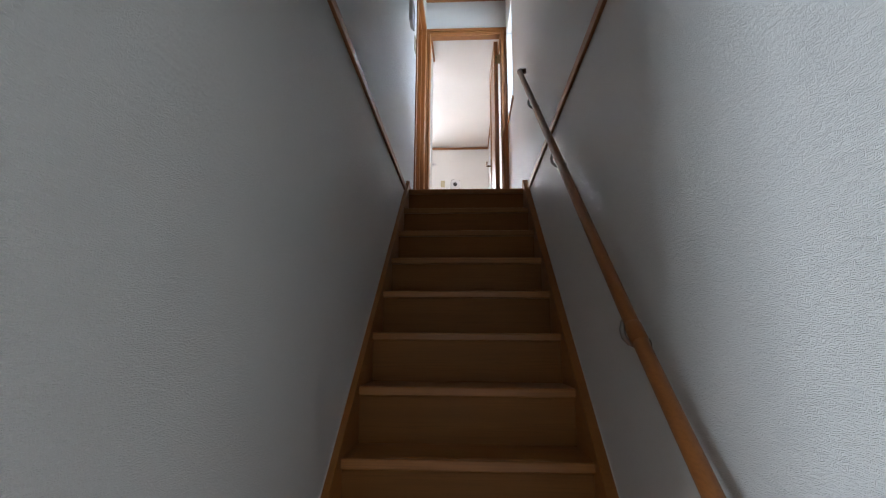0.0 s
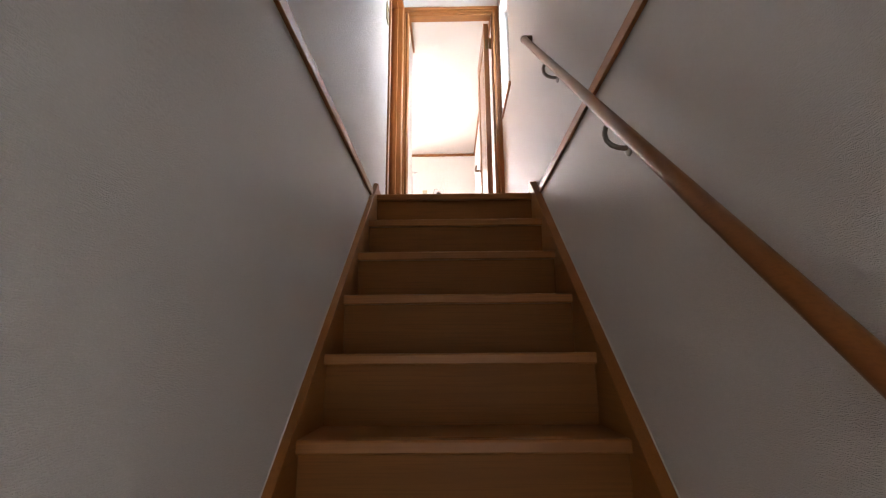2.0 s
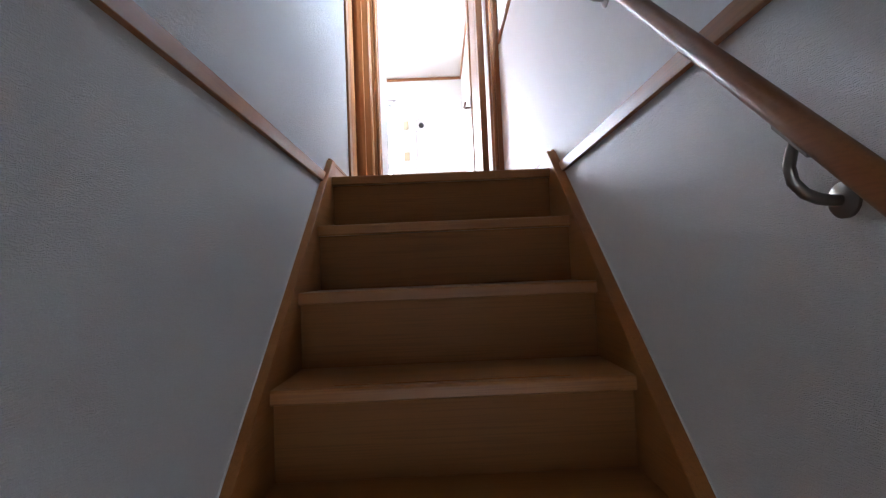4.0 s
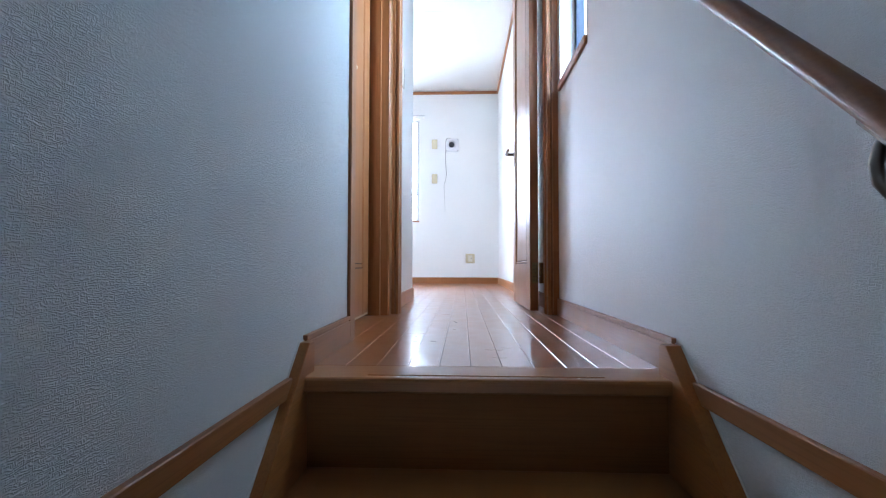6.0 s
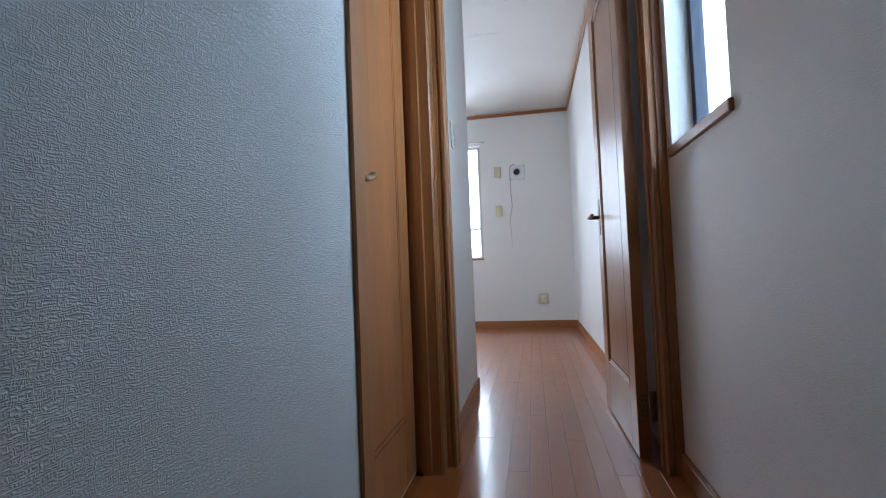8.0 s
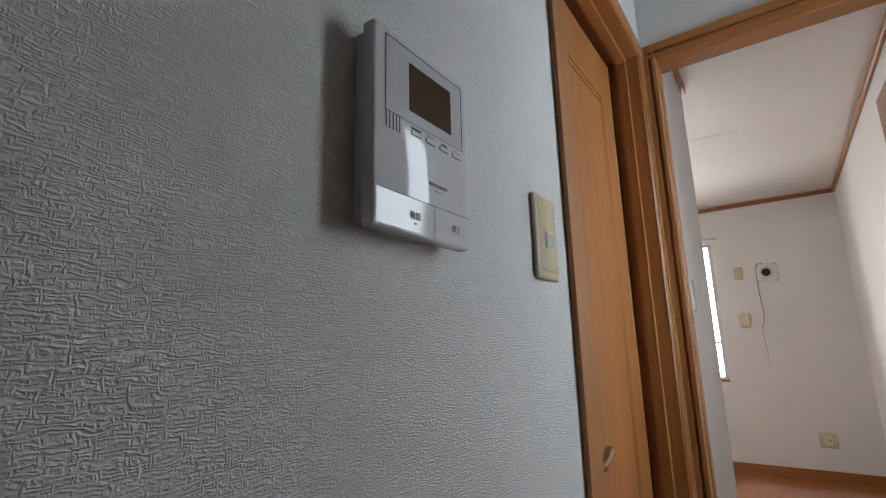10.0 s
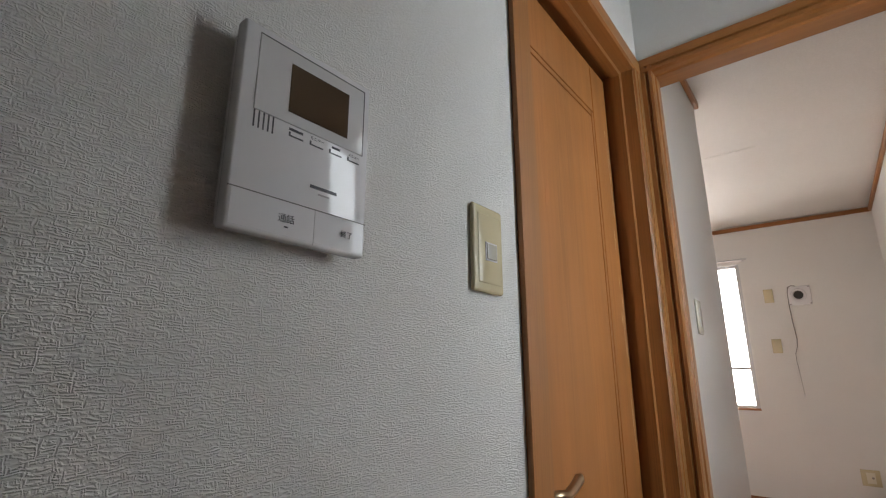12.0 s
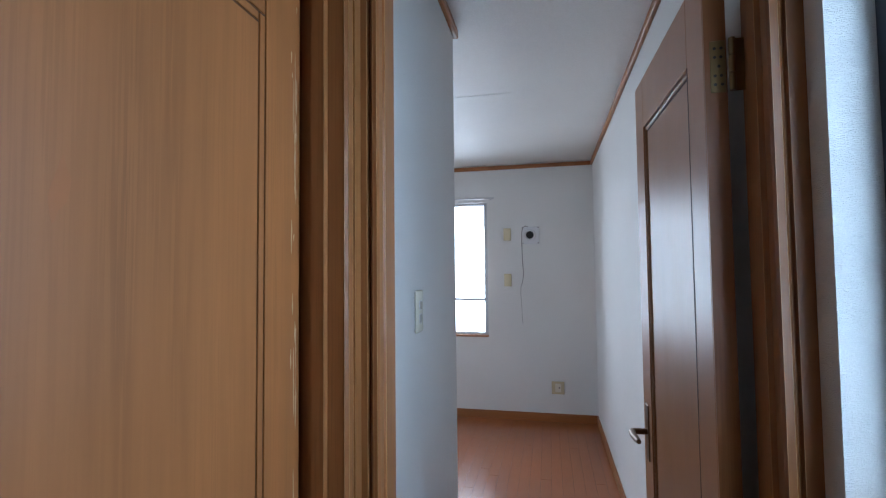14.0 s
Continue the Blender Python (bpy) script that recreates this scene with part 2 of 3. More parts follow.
solid("wall_room_side", boxes((SX - T, SX, RE - T, 2.85, -0.2, CEIL + 0.1), (SX - T, SX, 4.35, FAR + T, -0.2, CEIL + 0.1),
                              (SX - T, SX, 2.85, 4.35, -0.2, 0.75), (SX - T, SX, 2.85, 4.35, 2.05, CEIL + 0.1)),
      PAPER, "white papered side wall of the room", "wall")
solid("wall_room_back", boxes((SX, L - T, RE - T, RE, -0.2, CEIL + 0.1)), PAPER, "white papered wall beside the room's entry passage", "wall")
solid("wall_stair_back", boxes((L, R, -2.52, -2.40, -0.2, CEIL + 0.1)), PAPER, "white papered wall above the foot of the stairs", "wall")
solid("wall_lower", boxes((-2.0, R + T, -4.92, -4.8, LOW - 0.1, -0.1), (-1.82, -1.7, -4.8, -4.35, LOW - 0.1, -0.1), (-1.82, -1.7, -3.15, -2.46, LOW - 0.1, -0.1),
                          (-1.82, -1.7, -4.35, -3.15, LOW - 0.1, -1.75), (-1.82, -1.7, -4.35, -3.15, -0.55, -0.1), (-1.82, L - T, -2.58, -2.46, LOW - 0.1, -0.1)),
      PAPER, "white papered walls of the lower hall", "wall")
solid("ceiling", boxes((SX - T, R + T, -2.52, FAR + T, CEIL, CEIL + 0.08)), CEILING, "white papered ceiling over stairs, hall and room", "ceiling")
solid("backdrop_east", boxes((2.90, 2.92, -5.0, 8.0, 0.7, 7.0)), HAZE, "bright hazy sky outside the hall window", "backdrop")
solid("backdrop_north", boxes((-5.0, 2.4, 7.60, 7.62, -1.5, 5.0)), HAZE, "bright hazy sky outside the room window", "backdrop")
solid("ceiling_seam", boxes((-1.2, 0.16, 3.030, 3.036, CEIL - 0.002, CEIL + 0.001)), CEILING, "lifted seam in the white ceiling paper", "ceiling")
solid("ceiling_lower", boxes((-1.82, R + T, -4.92, -2.40, -0.26, -0.20)), CEILING, "white ceiling of the lower hall", "ceiling")
solid("floor_lower", boxes((-1.82, R + T, -4.92, -2.40, LOW - 0.08, LOW)), LOWFLOOR, "brown wooden floor at the foot of the stairs", "floor")
floor = solid("floor", boxes((-0.13, R, 0.118, FAR, -0.12, -0.004), (SX, -0.13, RE - T, FAR, -0.12, -0.004)), GAP, "reddish-brown glossy wooden plank floor of hall and room", "floor")
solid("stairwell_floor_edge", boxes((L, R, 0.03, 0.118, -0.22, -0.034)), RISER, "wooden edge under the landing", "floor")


def trim(name, bm, mat, label):
    return solid(name, bm, mat, label, "trim", "structure")


# level bands on both stairwell walls at the height of the upper floor
trim("trim_west", boxes((L, L + 0.012, -2.40, -0.035, -0.027, 0.008), bevel=0.0015), TRIM_Y, "brown wooden band along the stairwell wall")
trim("trim_east", boxes((R - 0.012, R, -2.40, -0.035, -0.027, 0.008), bevel=0.0015), TRIM_Y, "brown wooden band along the stairwell wall")


def skirting(name, x0, x1, y0, y1, inner):
    """A skirting board 76 mm high with a bead along its top."""
    bm = boxes((x0, x1, y0, y1, 0.0, 0.062), (x0, x1, y0, y1, 0.065, 0.076), bevel=0.001)
    i0 = (x0 + 0.003, x1 - 0.003) if x1 - x0 < 0.05 else (x0, x1)
    j0 = (y0 + 0.003, y1 - 0.003) if y1 - y0 < 0.05 else (y0, y1)
    box(bm, *i0, *j0, 0.061, 0.066)
    return trim(name, bm, inner, "brown wooden skirting board")


skirting("baseboard_hall_west", L, L + 0.010, 0.055, DL0, TRIM_Y)
skirting("baseboard_hall_east", R - 0.010, R, 0.055, FW - 0.012, TRIM_Y)
skirting("baseboard_passage", L, L + 0.010, RB + 0.02, RE, TRIM_Y)
skirting("baseboard_room_east", R - 0.010, R, RB + 0.02, FAR, TRIM_Y)
skirting("baseboard_room_north", SX, R - 0.010, FAR - 0.010, FAR, TRIM_X)
skirting("baseboard_passage_end", L - T, L + 0.010, RE, RE + 0.010, TRIM_X)


def crown(name, x0, x1, y0, y1, mat):
    trim(name, boxes((x0, x1, y0, y1, CEIL - 0.046, CEIL - 0.010), bevel=0.004), mat, "dark brown wooden ceiling moulding")


CW = 0.020
crown("crown_hall_west", L, L + CW, -2.40, FW - CW, TRIM_Y)
crown("crown_hall_east", R - CW, R, -2.40, FW - CW, TRIM_Y)
crown("crown_hall_north", L, R, FW - CW, FW, TRIM_X)
crown("crown_passage_west", L, L + CW, RB, RE + CW, TRIM_Y)
crown("crown_room_east", R - CW, R, RB, FAR - CW, TRIM_Y)
crown("crown_room_north", SX, R, FAR - CW, FAR, TRIM_X)
crown("crown_room_back", SX, L, RE, RE + CW, TRIM_X)

# ---------------------------------------------------------------- staircase
stair = thing("staircase", (0.364, 0.0, LOW), "brown wooden staircase with closed risers between papered walls", "staircase")
X0, X1 = 0.001, 0.727


def tread(y, z, depth):
    """A tread with a rounded nose and a shallow slip groove that stops short of both ends."""
    bm = bmesh.new()
    def outline(g):
        return [(y + depth, z - 0.030), (y + 0.003, z - 0.030), (y, z - 0.026), (y, z - 0.006), (y + 0.002, z - 0.0017), (y + 0.006, z),
                (y + 0.024, z), (y + 0.0255, z - g), (y + 0.0305, z - g), (y + 0.032, z), (y + depth, z)]
    rows = []
    for x, g in ((X0, 0), (X0 + 0.12, 0), (X0 + 0.126, 0.003), (X1 - 0.126, 0.003), (X1 - 0.12, 0), (X1, 0)):
        rows.append([bm.verts.new((x, p, q)) for p, q in outline(g)])
    n = len(rows[0])
    for a, b in zip(rows, rows[1:]):
        for k in range(n):
            bm.faces.new((a[k], a[(k + 1) % n], b[(k + 1) % n], b[k]))
    bm.faces.new(rows[0])
    bm.faces.new(rows[-1])
    bmesh.ops.recalc_face_normals(bm, faces=bm.faces)
    return bm


for k in range(14):
    y, z = -k * GO, -k * RISE
    part("tread", tread(y, z, 0.118 if k == 0 else GO + 0.022), TREAD, stair)
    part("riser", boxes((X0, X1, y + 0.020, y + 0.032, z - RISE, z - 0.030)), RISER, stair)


def stringer(x0, x1):
    s = RISE / GO
    y1 = -13.4 * GO
    top = [(y1, y1 * s + 0.036), (0.030, 0.064), (0.056, 0.064), (0.064, 0.060), (0.064, -0.20), (-0.02, -0.30), (y1, LOW)]
    bm = prism(bmesh.new(), top, "x", x0, x1)
    bmesh.ops.bevel(bm, geom=[e for e in bm.edges if abs(e.verts[0].co.x - e.verts[1].co.x) < 1e-6], offset=0.0015, segments=1, affect="EDGES")
    return bm


part("landing_filler", boxes((L + 0.0005, X0, 0.0645, 0.118, -0.030, -0.0006)), TREAD, stair)
part("landing_filler", boxes((X1, R - 0.0005, 0.0645, 0.118, -0.030, -0.0006)), TREAD, stair)
part("stringer", stringer(L + 0.0005, X0), STRING, stair, "sloping brown wooden side board")
part("stringer", stringer(X1, R - 0.0005), STRING, stair, "sloping brown wooden side board")

for cx0, cx1 in ((L + 0.0002, L + 0.0025), (R - 0.0025, R - 0.0002)):
    cs = RISE / GO
    cl = [(-2.6, -2.6 * cs + 0.034), (0.030, 0.062), (0.056, 0.062), (0.056, 0.0665), (0.029, 0.0665), (-2.6, -2.6 * cs + 0.039)]
    part("caulk_line", prism(bmesh.new(), cl, "x", cx0, cx1), CAULK, stair, "thin pale line of caulk along the wall")

# ---------------------------------------------------------------- handrail
rail = thing("handrail", (0.70, -1.2, -0.27), "round brown wooden handrail on metal wall brackets", "handrail")
RX, RS = 0.714, 0.957


def rail_z(y):
    """Height of the rail's middle; the lower length leaves the joint a little flatter."""
    return 0.836 + RS * y if y > -1.86 else 0.836 - 1.86 * RS + 0.90 * (y + 1.86)


yt = -0.066
bar = [(RX, y, rail_z(y)) for y in (-2.75, -2.3, -1.88, -1.84, -1.2, -0.6, yt - 0.02)]
part("rail", tube(bmesh.new(), bar, 0.0158, 20), RAIL, rail, smooth=True)
end = [(RX, yt - 0.021, rail_z(yt - 0.021)), (RX + 0.0005, yt - 0.006, rail_z(yt - 0.006)), (RX + 0.006, yt + 0.004, rail_z(yt) + 0.003),
       (RX + 0.016, yt + 0.008, rail_z(yt) + 0.005), (R - 0.012, yt + 0.008, rail_z(yt) + 0.005), (R - 0.003, yt + 0.008, rail_z(yt) + 0.005)]
elbow = part("end_elbow", tube(bmesh.new(), end, [0.0168, 0.0172, 0.0172, 0.0168, 0.0168, 0.0168], 20), BRONZE, rail, "bronze-coloured end piece turned to the wall", True)
part("ring", tube(bmesh.new(), [(RX, yt - d, rail_z(yt - d)) for d in (0.026, 0.024, 0.020, 0.018)], [0.0162, 0.0184, 0.0184, 0.0164], 20), STEEL, elbow, smooth=True)
for jy in (-1.86,):
    part("joint_sleeve", tube(bmesh.new(), [(RX, jy - 0.02, rail_z(jy - 0.02)), (RX, jy - 0.014, rail_z(jy - 0.014)), (RX, jy + 0.014, rail_z(jy + 0.014)), (RX, jy + 0.02, rail_z(jy + 0.02))],
                              [0.0160, 0.0180, 0.0180, 0.0160], 20), RAIL, rail, smooth=True)
for by in (-2.45, -1.80, -1.08, -0.49):
    bz = rail_z(by) - 0.017
    arm = [(RX + 0.002, by, bz), (RX - 0.006, by, bz - 0.014), (RX - 0.010, by, bz - 0.030), (RX - 0.007, by, bz - 0.046), (RX + 0.004, by, bz - 0.058),
           (RX + 0.018, by, bz - 0.064), (R - 0.014, by, bz - 0.066), (R - 0.005, by, bz - 0.066)]
    b = part("bracket", tube(bmesh.new(), arm, 0.0062, 10), STEEL, rail, "curved dark metal bracket", True)
    bm = tube(bmesh.new(), [(R - 0.0005, by, bz - 0.066), (R - 0.004, by, bz - 0.066), (R - 0.007, by, bz - 0.066)], [0.019, 0.019, 0.014], 20)
    part("wall_plate", bm, STEEL, b, smooth=True)
    s = RS * 0.022
    bm = prism(bmesh.new(), [(by - 0.022, bz - s - 0.005), (by + 0.022, bz + s - 0.005), (by + 0.022, bz + s + 0.000), (by - 0.022, bz - s + 0.000)], "x", RX - 0.009, RX + 0.009)
    part("saddle", bm, STEEL, b)

# ---------------------------------------------------------------- doorways and doors


def frame_piece(kind, name, parent, a, b, prof, mat):
    """One length of door frame drawn from its stepped outline."""
    bm = prism(bmesh.new(), prof, kind, a, b)
    return part(name, bm, mat, parent)


HEAD = 2.005
front = thing("doorway_frame", (0.36, 1.29, 0.0), "stepped orange-brown wooden frame of the open doorway", "door frame", kind="structure")
JL, JR = 0.026, 0.700
F0, F1 = FW - 0.014, RB + 0.012
left_prof = [(L + 0.0005, F0), (L + 0.022, F0), (L + 0.024, F0 + 0.008), (L + 0.027, F0 + 0.008), (L + 0.030, F0 + 0.002), (L + 0.034, F0), (JL - 0.006, F0), (JL - 0.004, F0 + 0.010),
             (JL - 0.004, F0 + 0.030), (JL, F0 + 0.034), (JL, F0 + 0.068), (JL - 0.010, F0 + 0.070), (JL - 0.010, F1), (L + 0.0005, F1)]
frame_piece("z", "jamb", front, 0.0, HEAD + 0.05, left_prof, TRIM_Z)
right_prof = [(R - 0.0005, F0), (R - 0.026, F0), (R - 0.028, F0 + 0.008), (R - 0.031, F0 + 0.008), (R - 0.034, F0 + 0.002), (R - 0.038, F0), (JR + 0.010, F0), (JR + 0.008, F0 + 0.010),
              (JR + 0.008, F0 + 0.030), (JR, F0 + 0.034), (JR, F0 + 0.068), (JR + 0.012, F0 + 0.070), (JR + 0.012, F1), (R - 0.0005, F1)]
frame_piece("z", "jamb", front, 0.0, HEAD + 0.05, right_prof[::-1], TRIM_Z)
head_prof = [(F0 - 0.001, HEAD + 0.056), (F0 - 0.001, HEAD + 0.030), (F0 + 0.008, HEAD + 0.028), (F0 + 0.008, HEAD + 0.024), (F0 - 0.001, HEAD + 0.021), (F0 - 0.001, HEAD + 0.010),
             (F0 + 0.010, HEAD + 0.006), (F0 + 0.030, HEAD + 0.006), (F0 + 0.034, HEAD), (F0 + 0.068, HEAD), (F0 + 0.070, HEAD + 0.010), (F1, HEAD + 0.010), (F1, HEAD + 0.056)]
frame_piece("x", "head", front, L + 0.0008, R - 0.0008, head_prof, TRIM_X)
# thin pale strips: wear on the arrises plus a painted edge highlight
for ex, ey in ((L + 0.0218, F0), (L + 0.0343, F0), (JL - 0.006, F0), (JL, F0 + 0.034), (JR + 0.010, F0), (JR, F0 + 0.034), (R - 0.0262, F0), (R - 0.0382, F0)):
    part("worn_glint_edge", boxes((ex - 0.0005, ex + 0.0005, ey - 0.0003, ey + 0.0008, 0.004, HEAD)), WORN_GLINT, front, "pale strip on the jamb's arris, rubbed wood and painted highlight")
part("caulk_line", boxes((L + 0.0003, L + 0.003, F0 - 0.0025, F0 - 0.0002, 0.02, HEAD + 0.05)), CAULK, front, "thin white line of caulk")

side = thing("side_door_frame", (L - 0.05, 0.83, 0.0), "stepped orange-brown wooden frame of the closed side door", "door frame", kind="structure")
FX = L + 0.010
SH = 1.995
SL0, SL1 = 0.497, 1.172
lp = [(FX, DL0), (FX, SL0 - 0.004), (FX - 0.004, SL0), (FX - 0.060, SL0), (FX - 0.060, SL0 + 0.012), (FX - 0.125, SL0 + 0.012), (FX - 0.125, DL0 + 0.021), (L + 0.0005, DL0 + 0.021), (L + 0.0005, DL0)]
frame_piece("z", "jamb", side, 0.0, SH + 0.055, lp, TRIM_Z)
rp = [(FX, DL1), (FX, DL1 - 0.028), (FX - 0.008, DL1 - 0.030), (FX - 0.008, DL1 - 0.034), (FX, DL1 - 0.038), (FX, SL1 + 0.006), (FX - 0.006, SL1), (FX - 0.040, SL1), (FX - 0.042, SL1 - 0.010),
      (FX - 0.068, SL1 - 0.010), (FX - 0.070, SL1 + 0.006), (FX - 0.125, SL1 + 0.006), (FX - 0.125, DL1 - 0.011), (L + 0.0005, DL1 - 0.011), (L + 0.0005, DL1)]
frame_piece("z", "jamb", side, 0.0, SH + 0.055, rp[::-1], TRIM_Z)
hp = [(FX + 0.001, SH + 0.056), (FX + 0.001, SH + 0.012), (FX - 0.004, SH + 0.006), (FX - 0.040, SH + 0.006), (FX - 0.042, SH - 0.006), (FX - 0.068, SH - 0.006), (FX - 0.070, SH + 0.012),
      (FX - 0.125, SH + 0.012), (FX - 0.125, SH + 0.049), (L + 0.0007, SH + 0.049), (L + 0.0007, SH + 0.056)]
frame_piece("y", "head", side, DL0 + 0.001, DL1 - 0.001, hp, TRIM_Y)
part("floor_strip", boxes((L - 0.13, -0.0856, SL0 + 0.013, SL1 - 0.011, -0.02, -0.0004)), FLOOR, side)
# same pale strips here, rubbed wood and painted highlight together
for ey, ex in ((DL1 - 0.028, FX), (DL1 - 0.0385, FX), (SL1 + 0.0055, FX), (SL1 - 0.0005, FX - 0.0065), (SL1 - 0.0105, FX - 0.0425)):
    part("worn_glint_edge", boxes((ex - 0.0008, ex + 0.0004, ey - 0.0005, ey + 0.0005, 0.004, SH)), WORN_GLINT, side, "pale strip on the jamb's arris, rubbed wood and painted highlight")
part("worn_glint_edge", boxes((FX - 0.0045, FX - 0.0030, SL0 - 0.0012, SL0 + 0.0003, 0.004, SH)), WORN_GLINT, side, "pale strip on the jamb's arris, rubbed wood and painted highlight")
# near-black sheet added behind the leaf to stand for the unlit space there
part("shade_backing", boxes((L - 0.19, L - 0.155, 0.40, 1.26, -0.02, 2.08)), GAP, side, "added dark sheet in place of the unlit space behind the closed door")
rng = random.Random(4)


def chip(y, z, w, h, turn):
    """An uneven flake outline about a point of the door's plane."""
    return [(y + w * math.cos(a) * (1 + 0.45 * math.sin(3 * a + turn)), z + h * math.sin(a) * (1 + 0.35 * math.cos(2 * a + turn))) for a in np.linspace(0, 2 * math.pi, 12)[:-1]]


def lever(parent, x, y, z, out, along, mat):
    """A lever handle: rose, neck and a waved grip. out and along are signs in x and y."""
    h = part("handle", tube(bmesh.new(), [(x, y, z), (x + out * 0.028, y, z), (x + out * 0.040, y + along * 0.004, z), (x + out * 0.046, y + along * 0.018, z + 0.002),
                                            (x + out * 0.047, y + along * 0.045, z - 0.003), (x + out * 0.046, y + along * 0.075, z + 0.004), (x + out * 0.045, y + along * 0.100, z + 0.014), (x + out * 0.043, y + along * 0.112, z + 0.016)],
                            [0.008, 0.0075, 0.008, 0.009, 0.0085, 0.009, 0.0095, 0.005], 12), mat, parent, "curved metal lever handle", True)
    return h


# closed side door
sd = thing("door_side", (-0.11, 0.83, 0.008), "closed orange-brown wooden door with a grooved panel", "door", kind="structure")
DX = -0.108


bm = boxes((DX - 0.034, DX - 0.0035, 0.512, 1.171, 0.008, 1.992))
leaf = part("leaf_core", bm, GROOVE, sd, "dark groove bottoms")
ZT, ZB, gw = 1.816, 0.232, 0.0046
YA, YB, YC = 0.622, 1.042, 1.060       # grooves along the leaf's face
ZT2, ZB2 = ZT + 0.018, ZB - 0.018
face = [("stile", (0.512, YA - gw / 2, 0.008, 1.992)), ("stile", (YC + gw / 2, 1.171, 0.008, 1.992)), ("top_rail", (YA + gw / 2, YC - gw / 2, ZT2 + gw / 2, 1.992)),
        ("bottom_rail", (YA + gw / 2, YC - gw / 2, 0.008, ZB2 - gw / 2)), ("panel", (YA + gw / 2, YB - gw / 2, ZB + gw / 2, ZT - gw / 2)),
        ("bead", (YB + gw / 2, YC - gw / 2, ZB2 + gw / 2, ZT2 - gw / 2)), ("bead", (YA + gw / 2, YB - gw / 2, ZT + gw / 2, ZT2 - gw / 2)), ("bead", (YA + gw / 2, YB - gw / 2, ZB2 + gw / 2, ZB - gw / 2))]
for n, (a, b, c, d) in face:
    part(n, boxes((DX - 0.0036, DX, a, b, c, d), bevel=0.0007), LEAF, sd)
lever(sd, DX, 0.592, 0.915, 1, 1, PALEBRONZE)
streak = [(0.728 + 0.0075 * math.cos(a) * (1 + 0.35 * math.sin(2 * a + 1)) + 0.004 * math.sin(a), 1.488 + 0.030 * math.sin(a) * (1 + 0.25 * math.cos(3 * a))) for a in np.linspace(0, 2 * math.pi, 19)[:-1]]
part("tape_mark", prism(bmesh.new(), streak, "x", DX - 0.001, DX + 0.0002), STAIN, sd, "small orange stain on the door")
for k in range(34):
    z = 1.15 + 0.75 * rng.random() ** 1.3 if k < 22 else rng.uniform(0.45, 1.2)
    y = 1.1585 - 0.020 * rng.random() ** 2
    w, h = rng.uniform(0.0006, 0.0019), rng.choice((0.004, 0.008, 0.015, 0.030, 0.045))
    part("wear_mark", prism(bmesh.new(), chip(y, z, w, h, k), "x", DX - 0.001, DX + 0.0003), RUB, sd, "chipped veneer showing bare wood")
for k in range(26):
    y = 0.548 + 0.034 * rng.random() ** 2
    z = rng.choice((0.95, 1.05, 1.3, 1.5, 1.62, 1.75)) + rng.uniform(-0.06, 0.06)
    part("wear_mark", prism(bmesh.new(), chip(y, z, rng.uniform(0.0004, 0.0013), rng.uniform(0.002, 0.011), k), "x", DX - 0.001, DX + 0.0003), RUB, sd, "chipped veneer showing bare wood")


def peel(y, z0, z1, w):
    """A long strip of lifted veneer with a ragged outline."""
    zs = np.linspace(z0, z1, 26)
    edge = [(y + w * (0.5 + rng.random() * 0.6) * math.sin(math.pi * (k + 0.3) / 26) ** 0.5, z) for k, z in enumerate(zs)]
    back = [(y - w * (0.2 + rng.random() * 0.5) * math.sin(math.pi * (k + 0.3) / 26) ** 0.5, z) for k, z in enumerate(zs)]
    return prism(bmesh.new(), edge + back[::-1], "x", DX - 0.001, DX + 0.00025)


for y, z0, z1, w in ((0.534, 1.02, 1.86, 0.0065), (0.522, 0.40, 0.98, 0.0050), (0.557, 1.46, 1.72, 0.0028)):
    part("peeled_strip", peel(y, z0, z1, w), PEEL, sd, "strip of peeled paler veneer")
for y, z0, z1, w in ((1.153, 1.55, 1.70, 0.0026), (1.142, 1.44, 1.50, 0.0030), (1.150, 1.20, 1.27, 0.0020)):
    part("bare_strip", peel(y, z0, z1, w), RUB, sd, "long chip in the veneer edge")
part("worn_foot", boxes((DX - 0.001, DX + 0.0004, 0.53, 1.155, 0.008, 0.017)), RUB, sd, "rubbed pale bottom edge of the door")

# open room door, hinged on the far jamb and swung into the room
rd = thing("door_room", (0.672, 1.352, 0.006), "open brown wooden panel door with a lever handle", "door", kind="structure")
HX, HY = 0.684, 1.352
LW, LT = 0.645, 0.040


def door_part(name, bm, mat, parent, label="", smooth=False):
    """Built along +y with its visible face at x = HX - LT, then swung a few degrees."""
    bmesh.ops.rotate(bm, verts=bm.verts, cent=(HX, HY, 0), matrix=Matrix.Rotation(radians(1.0), 3, "Z"))
    return part(name, bm, mat, parent, label, smooth)


xf = HX - LT
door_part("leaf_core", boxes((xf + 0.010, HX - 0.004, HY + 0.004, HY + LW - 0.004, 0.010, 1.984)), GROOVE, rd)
door_part("edge_strip", boxes((xf + 0.0005, HX - 0.0005, HY, HY + 0.0042, 0.008, 1.986)), TRIM_Z, rd)
P0, P1, Q0, Q1 = HY + 0.105, HY + LW - 0.105, 0.235, 1.835
for n, (a, b, c, d) in (("stile", (HY + 0.004, P0, 0.008, 1.986)), ("stile", (P1, HY + LW, 0.008, 1.986)), ("top_rail", (P0 + 0.0005, P1 - 0.0005, Q1, 1.986)), ("bottom_rail", (P0 + 0.0005, P1 - 0.0005, 0.008, Q0))):
    door_part(n, boxes((xf, HX, a, b, c, d), bevel=0.0012), LEAF_D, rd)
